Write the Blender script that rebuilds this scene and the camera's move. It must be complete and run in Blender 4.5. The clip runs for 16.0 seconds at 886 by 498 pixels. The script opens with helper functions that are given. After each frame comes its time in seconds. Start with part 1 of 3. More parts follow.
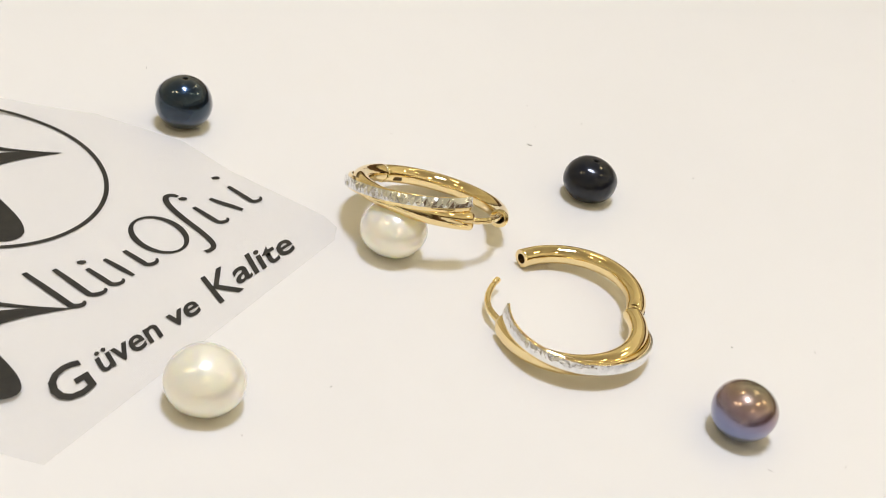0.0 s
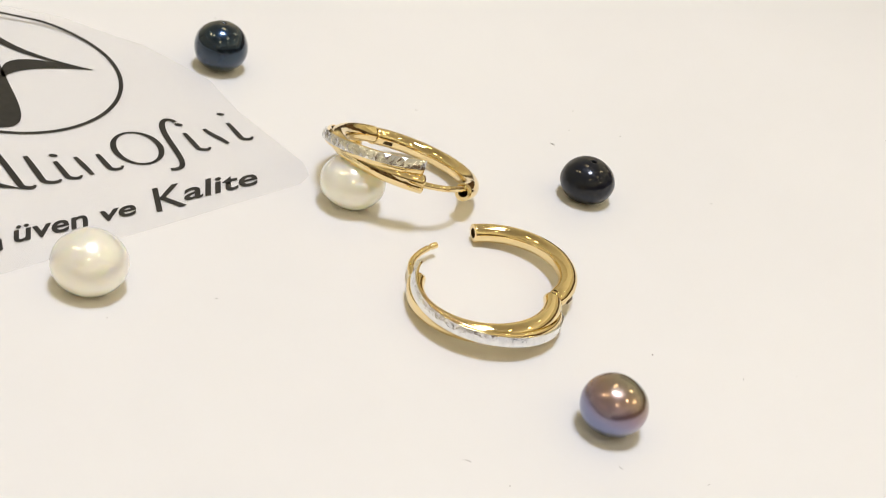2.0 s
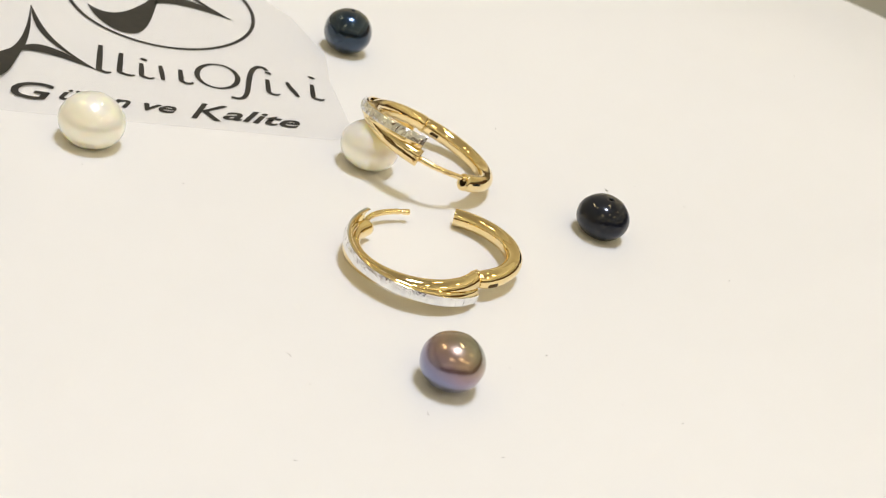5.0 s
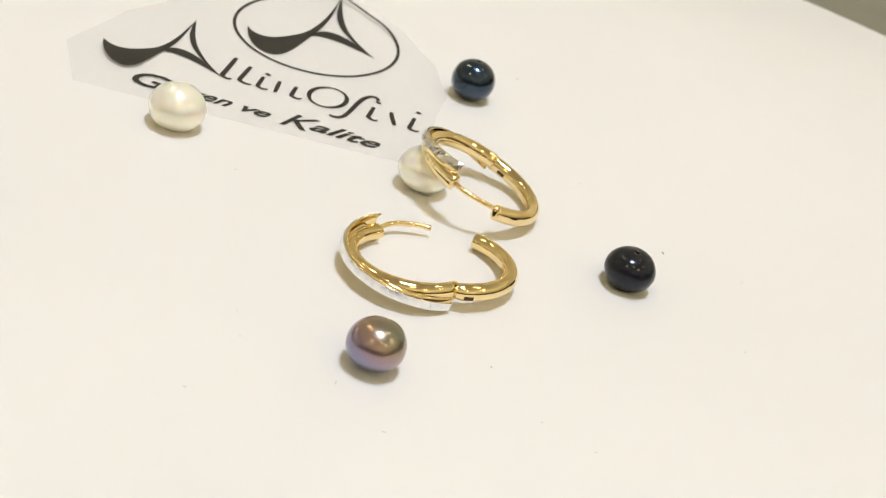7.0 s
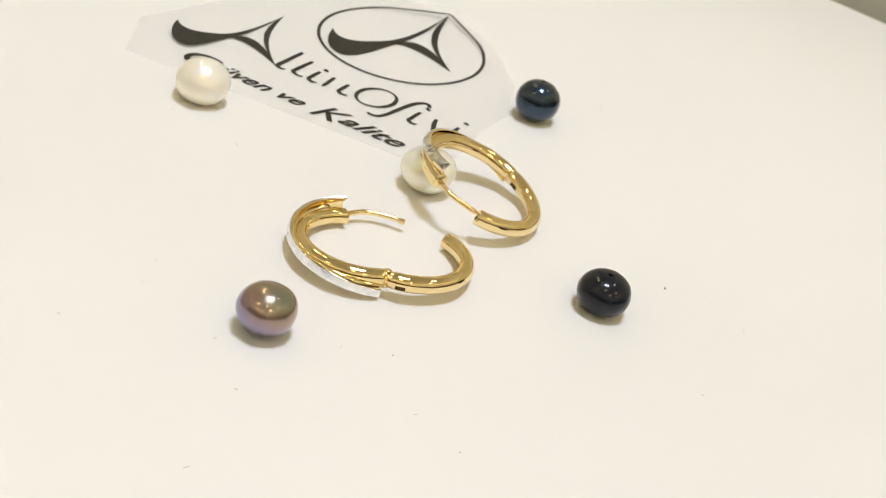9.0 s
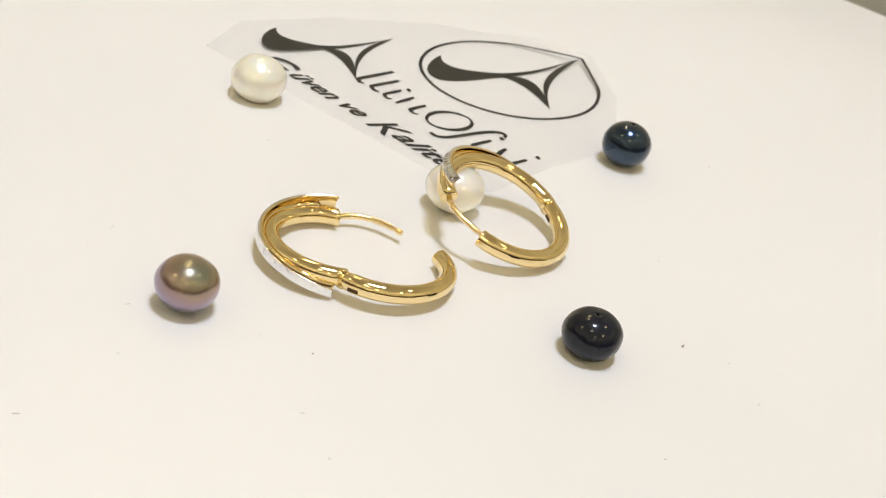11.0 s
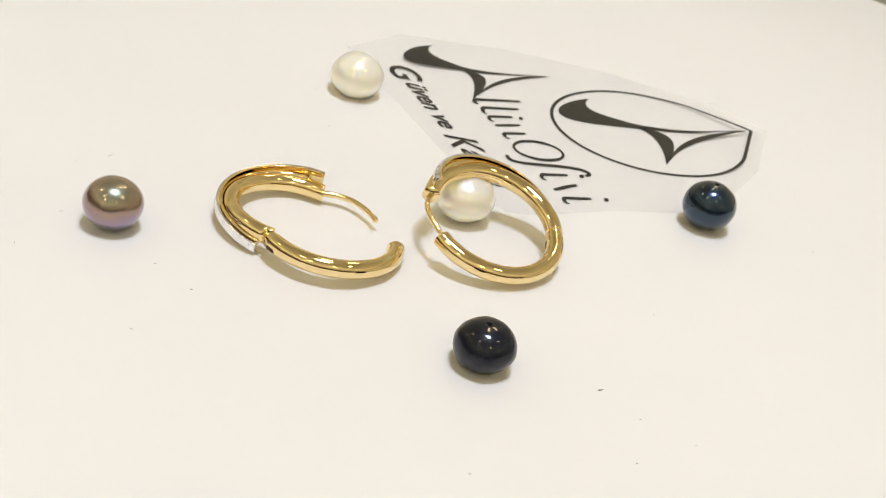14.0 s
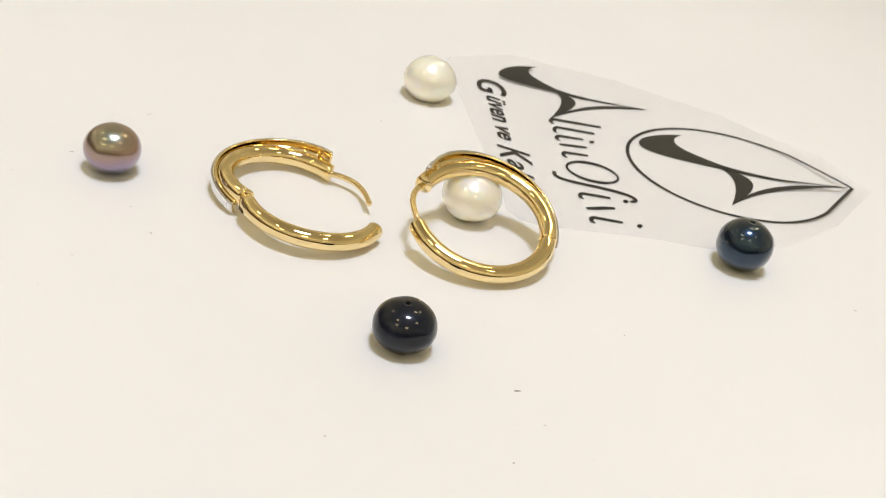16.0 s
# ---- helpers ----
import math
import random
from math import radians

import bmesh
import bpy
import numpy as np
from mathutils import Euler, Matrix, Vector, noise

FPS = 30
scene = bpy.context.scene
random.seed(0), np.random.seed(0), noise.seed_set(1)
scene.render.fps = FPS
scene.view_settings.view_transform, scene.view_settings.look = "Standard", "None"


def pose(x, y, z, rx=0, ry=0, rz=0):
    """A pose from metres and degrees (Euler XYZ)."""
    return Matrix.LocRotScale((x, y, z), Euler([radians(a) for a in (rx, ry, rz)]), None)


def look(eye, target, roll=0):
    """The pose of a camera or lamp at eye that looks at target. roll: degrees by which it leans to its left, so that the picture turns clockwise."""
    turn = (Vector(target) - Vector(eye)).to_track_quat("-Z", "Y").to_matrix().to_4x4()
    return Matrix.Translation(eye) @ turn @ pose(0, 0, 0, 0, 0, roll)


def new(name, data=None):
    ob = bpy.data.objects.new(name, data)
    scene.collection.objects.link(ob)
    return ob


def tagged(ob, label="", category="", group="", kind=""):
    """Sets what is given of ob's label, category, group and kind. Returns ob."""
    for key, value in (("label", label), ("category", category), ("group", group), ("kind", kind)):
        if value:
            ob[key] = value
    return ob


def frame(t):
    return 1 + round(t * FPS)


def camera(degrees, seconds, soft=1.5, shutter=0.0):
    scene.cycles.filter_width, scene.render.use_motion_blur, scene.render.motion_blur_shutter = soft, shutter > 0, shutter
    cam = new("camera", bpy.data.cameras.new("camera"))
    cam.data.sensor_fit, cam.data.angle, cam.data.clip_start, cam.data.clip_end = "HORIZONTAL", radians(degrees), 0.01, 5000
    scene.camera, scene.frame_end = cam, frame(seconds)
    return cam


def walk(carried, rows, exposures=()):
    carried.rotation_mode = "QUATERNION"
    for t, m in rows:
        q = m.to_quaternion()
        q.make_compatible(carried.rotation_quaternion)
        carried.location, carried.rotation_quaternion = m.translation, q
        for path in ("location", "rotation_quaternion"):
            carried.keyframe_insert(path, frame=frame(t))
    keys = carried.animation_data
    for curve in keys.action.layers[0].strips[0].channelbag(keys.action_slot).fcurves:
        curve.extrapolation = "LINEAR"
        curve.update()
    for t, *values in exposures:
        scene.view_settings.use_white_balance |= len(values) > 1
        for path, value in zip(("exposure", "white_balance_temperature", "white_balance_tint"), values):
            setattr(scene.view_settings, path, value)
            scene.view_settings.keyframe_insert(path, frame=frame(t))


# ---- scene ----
MM = 0.001  # all sizes below are written in millimetres
U = 9.0     # one layout unit in millimetres

# ---------------------------------------------------------------- camera
cam = camera(36.77, 16.0, soft=1.0)
cam.data.dof.use_dof = True
cam.data.dof.focus_distance = 0.150
cam.data.dof.aperture_fstop = 74.0
PATH = [
    (0, (-94.45, -86.71, 84.93), (15.67, -9.31, -1.59), 11.77),
    (0.5, (-87.65, -94.85, 84.23), (15.26, -8.68, -2.86), 11.53),
    (1, (-81.29, -101.05, 84.03), (15.34, -7.94, -3.11), 11.78),
    (1.5, (-74.20, -108.55, 83.48), (14.67, -7.19, -2.70), 11.48),
    (2, (-66.87, -121.55, 82.72), (17.08, -15.52, -2.79), 13.30),
    (2.5, (-64.19, -136.83, 87.29), (8.44, -26.36, -2.83), 14.02),
    (3, (-50.20, -129.85, 74.91), (15.24, -10.00, -8.47), 13.74),
    (3.5, (-37.82, -124.03, 64.51), (21.24, 0.45, -16.84), 14.01),
    (3.7, (-33.73, -121.73, 61.27), (23.22, 3.75, -20.05), 14.19),
    (5.8, (-1.56, -177.50, 89.33), (12.59, -39.69, 9.28), 18.65),
    (6, (6.22, -175.01, 87.06), (13.52, -36.80, 6.79), 17.92),
    (6.5, (18.81, -173.53, 88.24), (14.29, -35.64, 7.20), 17.26),
    (7, (30.46, -172.64, 87.61), (16.47, -34.71, 7.74), 17.56),
    (7.5, (43.39, -168.50, 88.13), (18.10, -32.98, 6.93), 16.77),
    (8, (54.73, -164.66, 88.61), (19.70, -31.73, 6.74), 16.58),
    (8.5, (66.41, -159.69, 88.31), (20.90, -30.11, 6.22), 16.06),
    (9, (78.15, -155.64, 88.49), (23.12, -29.45, 6.96), 16.52),
    (11.5, (117.58, -111.46, 81.32), (16.25, -15.35, 0.70), 14.67),
    (12, (124.52, -102.40, 81.76), (17.21, -15.43, 1.01), 14.67),
    (12.5, (131.84, -93.23, 82.23), (18.10, -15.08, 1.27), 14.33),
    (13, (138.20, -83.02, 82.46), (18.30, -14.64, 1.54), 14.04),
    (13.5, (143.72, -72.84, 82.74), (18.91, -14.03, 1.72), 13.96),
    (14, (148.03, -62.07, 82.23), (18.82, -12.79, 1.75), 13.71),
    (14.5, (152.12, -51.01, 82.66), (19.38, -12.04, 2.27), 13.43),
    (15, (154.93, -39.78, 82.45), (19.55, -11.69, 1.93), 13.16),
    (15.5, (155.99, -28.84, 81.23), (18.76, -10.50, 1.03), 12.96),
    (16, (156.75, -17.55, 80.15), (18.20, -10.00, 0.49), 12.94),
]


def mm(v):
    return Vector(v) * MM


walk(cam, [(t, look(mm(eye), mm(target), roll)) for t, eye, target, roll in PATH],
     exposures=[(0, 0.0, 6500, 9), (3.7, 0.04, 6510, 9.5), (5.8, 0.05, 6580, 6.5), (9.2, 0.04, 6580, 6.5), (11.3, 0.02, 6530, 8), (16, 0.03, 6530, 8)])

# ---------------------------------------------------------------- world and lamps
world = bpy.data.worlds.new("room_air")
scene.world = world
world.use_nodes = True
world.node_tree.nodes["Background"].inputs["Color"].default_value = (1.0, 0.95, 0.88, 1)
world.node_tree.nodes["Background"].inputs["Strength"].default_value = 0.0


def lamp(name, place, aim, watts, size, colour, length=0.0):
    """A round lamp, or a strip of the given length, that shines towards aim."""
    data = bpy.data.lights.new(name, "AREA")
    data.shape, data.size, data.energy, data.color = "RECTANGLE" if length else "DISK", length or size, watts, colour
    if length:
        data.size_y = size
    ob = new(name, data)
    ob.matrix_world = look(place, aim)
    return ob


CENTRE = (0.016, -0.024, 0.0)
WARM, COOL, SOFT = (1.0, 0.80, 0.46), (0.92, 0.98, 1.205), (1.0, 0.91, 0.64)
CEILING, HALF_ROOM = 1.55, 2.6
# (x, y, watts, width, colour) of the round lamps in the ceiling
SPOTS = [(0.06, 0.02, 13.2, 0.32, COOL),
         (-0.78, 0.34, 1.6, 0.17, WARM), (0.42, -0.74, 1.6, 0.16, WARM), (0.50, 0.70, 1.6, 0.16, WARM),
         (-1.02, 0.72, 1.8, 0.15, WARM), (-0.55, -1.05, 1.9, 0.17, WARM), (1.35, 0.10, 1.9, 0.17, WARM), (1.20, -0.95, 1.9, 0.18, WARM)]
for sx, sy, watts, size, colour in SPOTS:
    lamp("ceiling_lamp_light", (sx, sy, CEILING - 0.018), CENTRE, watts, size, colour)
# added fill light with no known source: hidden strips on each wall wash the ceiling and, on the two light walls, the
# wall above: (bearing, height, off the wall, aim off the wall, watts)
FILL_STRIPS = [(0, 0.64, 0.16, 1.15, 19.5), (90, 0.22, 0.22, 0.20, 10.5), (180, 0.22, 0.22, 0.20, 10.5), (270, 0.86, 0.16, 1.15, 19.5)]
for bearing, high, off, aim, watts in FILL_STRIPS:
    turn = Matrix.Rotation(radians(bearing), 3, "Z")
    lamp("fill_strip_light", turn @ Vector((HALF_ROOM - off, 0, high + 0.03)), turn @ Vector((HALF_ROOM - aim, 0, CEILING)), watts, 0.10, SOFT, 4.4)

# ---------------------------------------------------------------- materials


def material(name, colour, rough=0.5, metal=0.0, **more):
    m = bpy.data.materials.new(name)
    m.use_nodes = True
    b = m.node_tree.nodes["Principled BSDF"]
    b.inputs["Base Color"].default_value = (*colour, 1)
    b.inputs["Roughness"].default_value = rough
    b.inputs["Metallic"].default_value = metal
    for key, value in more.items():
        b.inputs[key.replace("_", " ")].default_value = value
    return m


def nodes_of(m):
    t = m.node_tree
    return t, t.nodes["Principled BSDF"]


def add_noise(m, scale, low, high, detail=4.0, rough_range=None, bump=0.0, bump_scale=None, distance=0.0001):
    """Mottle the base colour between two colours, and if asked the roughness and the relief."""
    t, b = nodes_of(m)
    co = t.nodes.new("ShaderNodeTexCoord")
    n = t.nodes.new("ShaderNodeTexNoise")
    n.inputs["Scale"].default_value, n.inputs["Detail"].default_value = scale, detail
    t.links.new(co.outputs["Object"], n.inputs["Vector"])
    ramp = t.nodes.new("ShaderNodeValToRGB")
    ramp.color_ramp.elements[0].position, ramp.color_ramp.elements[1].position = 0.3, 0.7
    ramp.color_ramp.elements[0].color, ramp.color_ramp.elements[1].color = (*low, 1), (*high, 1)
    t.links.new(n.outputs["Fac"], ramp.inputs["Fac"])
    t.links.new(ramp.outputs["Color"], b.inputs["Base Color"])
    if rough_range:
        r = t.nodes.new("ShaderNodeMapRange")
        r.inputs["To Min"].default_value, r.inputs["To Max"].default_value = rough_range
        n3 = t.nodes.new("ShaderNodeTexNoise")
        n3.inputs["Scale"].default_value, n3.inputs["Detail"].default_value = scale * 3.1, 3.0
        t.links.new(co.outputs["Object"], n3.inputs["Vector"])
        t.links.new(n3.outputs["Fac"], r.inputs["Value"])
        t.links.new(r.outputs["Result"], b.inputs["Roughness"])
    if bump:
        n2 = t.nodes.new("ShaderNodeTexNoise")
        n2.inputs["Scale"].default_value, n2.inputs["Detail"].default_value = bump_scale or scale * 6, 3.0
        t.links.new(co.outputs["Object"], n2.inputs["Vector"])
        k = t.nodes.new("ShaderNodeBump")
        k.inputs["Strength"].default_value, k.inputs["Distance"].default_value = bump, distance
        t.links.new(n2.outputs["Fac"], k.inputs["Height"])
        t.links.new(k.outputs["Normal"], b.inputs["Normal"])
    return m


PLATE = add_noise(material("white_lacquer", (0.82, 0.81, 0.79), 0.38, Specular_IOR_Level=0.80), 14, (0.81, 0.80, 0.785), (0.84, 0.83, 0.815),
                  rough_range=(0.34, 0.44), bump=0.06, bump_scale=900, distance=0.00005)
PLATE_RIM = material("plate_rim_grey", (0.45, 0.45, 0.42), 0.4)
FILM = add_noise(material("frosted_film", (0.74, 0.735, 0.72), 0.42), 160, (0.80, 0.79, 0.775), (0.85, 0.84, 0.825),
                 rough_range=(0.35, 0.5), bump=0.05, bump_scale=2500, distance=0.00003)


def see_through(m, share):
    """Let part of the light pass straight through a thin sheet."""
    t, b = nodes_of(m)
    clear, mix = t.nodes.new("ShaderNodeBsdfTransparent"), t.nodes.new("ShaderNodeMixShader")
    mix.inputs["Fac"].default_value = share
    t.links.new(b.outputs["BSDF"], mix.inputs[1])
    t.links.new(clear.outputs["BSDF"], mix.inputs[2])
    t.links.new(mix.outputs["Shader"], t.nodes["Material Output"].inputs["Surface"])


see_through(FILM, 0.88)
INK = add_noise(material("black_ink", (0.012, 0.012, 0.012), 0.45), 900, (0.009, 0.009, 0.009), (0.02, 0.019, 0.018))
GOLD = add_noise(material("yellow_gold", (0.93, 0.75, 0.395), 0.09, 1.0), 260, (0.92, 0.735, 0.375), (0.94, 0.765, 0.425),
                 rough_range=(0.03, 0.08), bump=0.34, bump_scale=700, distance=0.0001)
# gold darkened by hand: the shade inside recesses is put into the colour
GOLD_SHADE = material("gold_recess_shade", (0.10, 0.06, 0.02), 0.5, 0.6)
WHITE_GOLD = add_noise(material("white_gold", (0.88, 0.88, 0.87), 0.3, 1.0), 1400, (0.80, 0.80, 0.80), (0.94, 0.94, 0.935),
                       rough_range=(0.10, 0.24), bump=0.5, bump_scale=2600, distance=0.0001)
PEARL_WHITE = material("white_nacre", (0.93, 0.88, 0.80), 0.28, 0.22, Coat_Weight=1.0, Coat_Roughness=0.09, Coat_IOR=1.9,
                       Subsurface_Weight=0.8, Subsurface_Scale=0.004, Subsurface_Radius=(1.0, 0.85, 0.55))
PEARL_BLACK = add_noise(material("black_nacre", (0.012, 0.013, 0.014), 0.30, 0.0, Specular_IOR_Level=0.12, Coat_Weight=0.62, Coat_Roughness=0.09, Coat_IOR=1.5),
                        220, (0.004, 0.005, 0.008), (0.007, 0.011, 0.024))
PEARL_NAVY = add_noise(material("navy_nacre", (0.02, 0.045, 0.08), 0.24, 0.8, Coat_Weight=0.9, Coat_Roughness=0.11, Coat_IOR=1.55),
                       200, (0.006, 0.023, 0.046), (0.013, 0.040, 0.082))
PEARL_MAUVE = material("mauve_nacre", (0.30, 0.22, 0.23), 0.27, 0.85, Coat_Weight=0.9, Coat_Roughness=0.10, Coat_IOR=1.6)


def overtones_and_reflections(m, stops, axis):
    """Bands of nacre colour and painted-in reflected light along a leaning axis, from the underside to the crown,
    broken up by noise.
    """
    t, b = nodes_of(m)
    co, lean = t.nodes.new("ShaderNodeTexCoord"), t.nodes.new("ShaderNodeVectorMath")
    n, mix, ramp = t.nodes.new("ShaderNodeTexNoise"), t.nodes.new("ShaderNodeMath"), t.nodes.new("ShaderNodeValToRGB")
    n.inputs["Scale"].default_value = 260
    t.links.new(co.outputs["Object"], n.inputs["Vector"])
    t.links.new(co.outputs["Generated"], lean.inputs[0])
    lean.operation = "DOT_PRODUCT"
    lean.inputs[1].default_value = axis
    mix.operation = "MULTIPLY_ADD"
    t.links.new(n.outputs["Fac"], mix.inputs[0])
    mix.inputs[1].default_value = 0.20
    squeeze = t.nodes.new("ShaderNodeMath")
    squeeze.operation = "MULTIPLY"
    squeeze.inputs[1].default_value = 0.86
    t.links.new(lean.outputs["Value"], squeeze.inputs[0])
    t.links.new(squeeze.outputs["Value"], mix.inputs[2])
    els = ramp.color_ramp.elements
    while len(els) < len(stops):
        els.new(0.5)
    for e, (pos, colour) in zip(els, stops):
        e.position, e.color = pos, (*colour, 1)
    t.links.new(mix.outputs["Value"], ramp.inputs["Fac"])
    t.links.new(ramp.outputs["Color"], b.inputs["Base Color"])


# stops mix nacre overtones with painted reflections of the plate and the room
overtones_and_reflections(PEARL_MAUVE, [(0.22, (0.12, 0.16, 0.30)), (0.40, (0.20, 0.21, 0.36)), (0.58, (0.32, 0.23, 0.30)), (0.70, (0.39, 0.27, 0.21)),
                        (0.82, (0.31, 0.28, 0.20)), (0.92, (0.17, 0.27, 0.24))], (0.32, -0.02, 0.69))
overtones_and_reflections(PEARL_WHITE, [(0.12, (0.96, 0.86, 0.64)), (0.38, (0.98, 0.92, 0.76)), (0.58, (0.97, 0.89, 0.78)), (0.85, (0.98, 0.93, 0.82))], (0.10, 0.06, 0.84))
# near-black lining: the darkness down the drill hole is painted
HOLE_SHADE = material("drill_hole_shade", (0.004, 0.004, 0.004), 0.8)
DUST = material("grey_dust", (0.30, 0.28, 0.25), 0.9)
WALL = add_noise(material("cream_wall_paint", (0.74, 0.70, 0.62), 0.7), 1.5, (0.72, 0.68, 0.60), (0.77, 0.73, 0.65))
# brown of the unseen lower walls, added to darken reflections in gold and pearls
DARK_REFLECTED = add_noise(material("dark_reflection_brown", (0.24, 0.15, 0.10), 0.5), 6.0, (0.20, 0.125, 0.08), (0.28, 0.18, 0.12))
CEIL = add_noise(material("ceiling_paint", (0.80, 0.79, 0.77), 0.9), 2.0, (0.79, 0.78, 0.76), (0.82, 0.81, 0.79))
FLOOR = add_noise(material("brown_floor", (0.30, 0.25, 0.20), 0.5), 5.0, (0.27, 0.22, 0.17), (0.33, 0.28, 0.22))
COUNTER = add_noise(material("olive_grey_counter", (0.20, 0.19, 0.15), 0.45), 20, (0.17, 0.165, 0.125), (0.23, 0.22, 0.17))
LAMP_METAL = material("lamp_ring_metal", (0.6, 0.6, 0.6), 0.35, 1.0)

# ---------------------------------------------------------------- mesh helpers


def part(name, bm, mat, parent=None, label="", smooth=True):
    """One mesh object from a bmesh written in millimetres, under a thing or a part."""
    bmesh.ops.scale(bm, vec=(MM, MM, MM), verts=bm.verts)
    bmesh.ops.recalc_face_normals(bm, faces=bm.faces)
    me = bpy.data.meshes.new(name)
    bm.to_mesh(me)
    bm.free()
    me.materials.append(mat)
    for p in me.polygons:
        p.use_smooth = smooth
    ob = new(name, me)
    if parent:
        ob.parent = parent
    if label:
        ob["label"] = label
    return ob


def box_bm(x0, y0, z0, x1, y1, z1, bevel=0.0):
    bm = bmesh.new()
    bmesh.ops.create_cube(bm, size=1.0)
    for v in bm.verts:
        v.co = ((x0, x1)[v.co.x > 0], (y0, y1)[v.co.y > 0], (z0, z1)[v.co.z > 0])
    if bevel:
        bmesh.ops.bevel(bm, geom=list(bm.edges), offset=bevel, segments=2, affect="EDGES")
    return bm


def lathe_bm(profile, n=64):
    """Turn a profile of (radius, height) about z; a radius of 0 closes the end."""
    bm = bmesh.new()
    rings = []
    for r, z in profile:
        if r < 1e-6:
            rings.append([bm.verts.new((0, 0, z))])
        else:
            rings.append([bm.verts.new((r * math.cos(2 * math.pi * k / n), r * math.sin(2 * math.pi * k / n), z)) for k in range(n)])
    for a, b in zip(rings, rings[1:]):
        for k in range(n):
            j = (k + 1) % n
            if len(a) == 1 and len(b) == 1:
                continue
            if len(a) == 1:
                bm.faces.new((a[0], b[k], b[j]))
            elif len(b) == 1:
                bm.faces.new((a[k], b[0], a[j]))
            else:
                bm.faces.new((a[k], b[k], b[j], a[j]))
    return bm


def sweep_bm(rings, closed_section=True, caps=(True, True)):
    """Skin a list of rings of points."""
    bm = bmesh.new()
    vs = [[bm.verts.new(p) for p in ring] for ring in rings]
    m = len(vs[0])
    for a, b in zip(vs, vs[1:]):
        for k in range(m if closed_section else m - 1):
            j = (k + 1) % m
            bm.faces.new((a[k], b[k], b[j], a[j]))
    if closed_section and caps[0]:
        bm.faces.new(vs[0][::-1])
    if closed_section and caps[1]:
        bm.faces.new(vs[-1])
    return bm


# ---------------------------------------------------------------- the room that closes the place
HALF, LOW, HIGH = HALF_ROOM * 1000, -900, CEILING * 1000
tagged(part("floor", box_bm(-HALF, -HALF, LOW - 60, HALF, HALF, LOW), FLOOR, smooth=False), "light brown floor of the shop", "floor", kind="structure")
tagged(part("ceiling", box_bm(-HALF, -HALF, HIGH, HALF, HALF, HIGH + 60), CEIL, smooth=False), "plain white painted ceiling", "ceiling", kind="structure")
# each wall has a dark brown lower part, added for reflections, up to its own height
for side, dark_top, x0, y0, x1, y1 in (("wall_north", 60, -HALF, HALF, HALF, HALF + 80), ("wall_south", 820, -HALF, -HALF - 80, HALF, -HALF),
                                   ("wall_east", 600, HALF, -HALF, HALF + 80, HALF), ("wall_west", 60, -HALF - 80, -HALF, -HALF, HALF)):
    wall = tagged(part(side, box_bm(x0, y0, dark_top, x1, y1, HIGH), WALL, smooth=False), "cream painted wall above a dark brown part added for reflections", "wall", kind="structure")
    part("dark_lower_part", box_bm(x0, y0, LOW, x1, y1, dark_top), DARK_REFLECTED, wall, "unseen dark brown lower wall, added for reflections", smooth=False)

for sx, sy, watts, size, colour in SPOTS:
    fixture = new("ceiling_lamp")
    fixture.location = (sx, sy, CEILING)
    r = size * 500
    part("lamp_ring", lathe_bm([(r + 2, 0), (r + 14, 0), (r + 14, -10), (r + 9, -16), (r + 2, -16), (r + 2, 0)], 48), LAMP_METAL, fixture, "brushed metal ring")
    tagged(fixture, "round recessed lamp with a metal ring in the ceiling", "lamp", "ceiling lamps")
# unseen shelves, added to carry the fill strips
for bearing, high, off, _, _ in FILL_STRIPS:
    fill_shelf = new("fill_strip_shelf")
    fill_shelf.matrix_world = Matrix.Rotation(radians(bearing), 4, "Z") @ Matrix.Translation((HALF_ROOM, 0, high))
    far = off * 1000 + 90
    part("shelf", box_bm(-far, -2300, -14, 0, 2300, 0, 2), CEIL, fill_shelf, "white painted shelf", smooth=False)
    part("lip", box_bm(-far - 12, -2300, -14, -far, 2300, 45, 2), CEIL, fill_shelf, "white painted lip", smooth=False)
    tagged(fill_shelf, "added white shelf on the wall hiding an unseen fill strip", "lamp", "cove lamps")

# counter under the plate
counter = new("shop_counter")
counter.location = (0.018, -0.027, -0.9)
part("counter_body", box_bm(-560, -400, 0, 560, 400, 840, 3), COUNTER, counter, smooth=False)
part("counter_top", box_bm(-600, -440, 840, 600, 440, 878, 4), COUNTER, counter, smooth=False)
tagged(counter, "olive grey shop counter under the white plate", "counter")

# round plate on which everything lies
plate = new("display_plate")
plate.location = (0.018, -0.027, -0.022)
PR = 186.0
part("plate_top", lathe_bm([(0, 22), (60, 22), (120, 22), (PR - 3, 22), (PR - 0.8, 21.2), (PR, 19), (PR, 6), (PR - 2, 4), (0, 4)], 160), PLATE, plate)
part("plate_foot", lathe_bm([(0, 4), (150, 4), (150, 0), (0, 0)], 96), PLATE_RIM, plate)
tagged(plate, "round glossy white lacquered display plate on the counter", "plate")

# ---------------------------------------------------------------- pearls


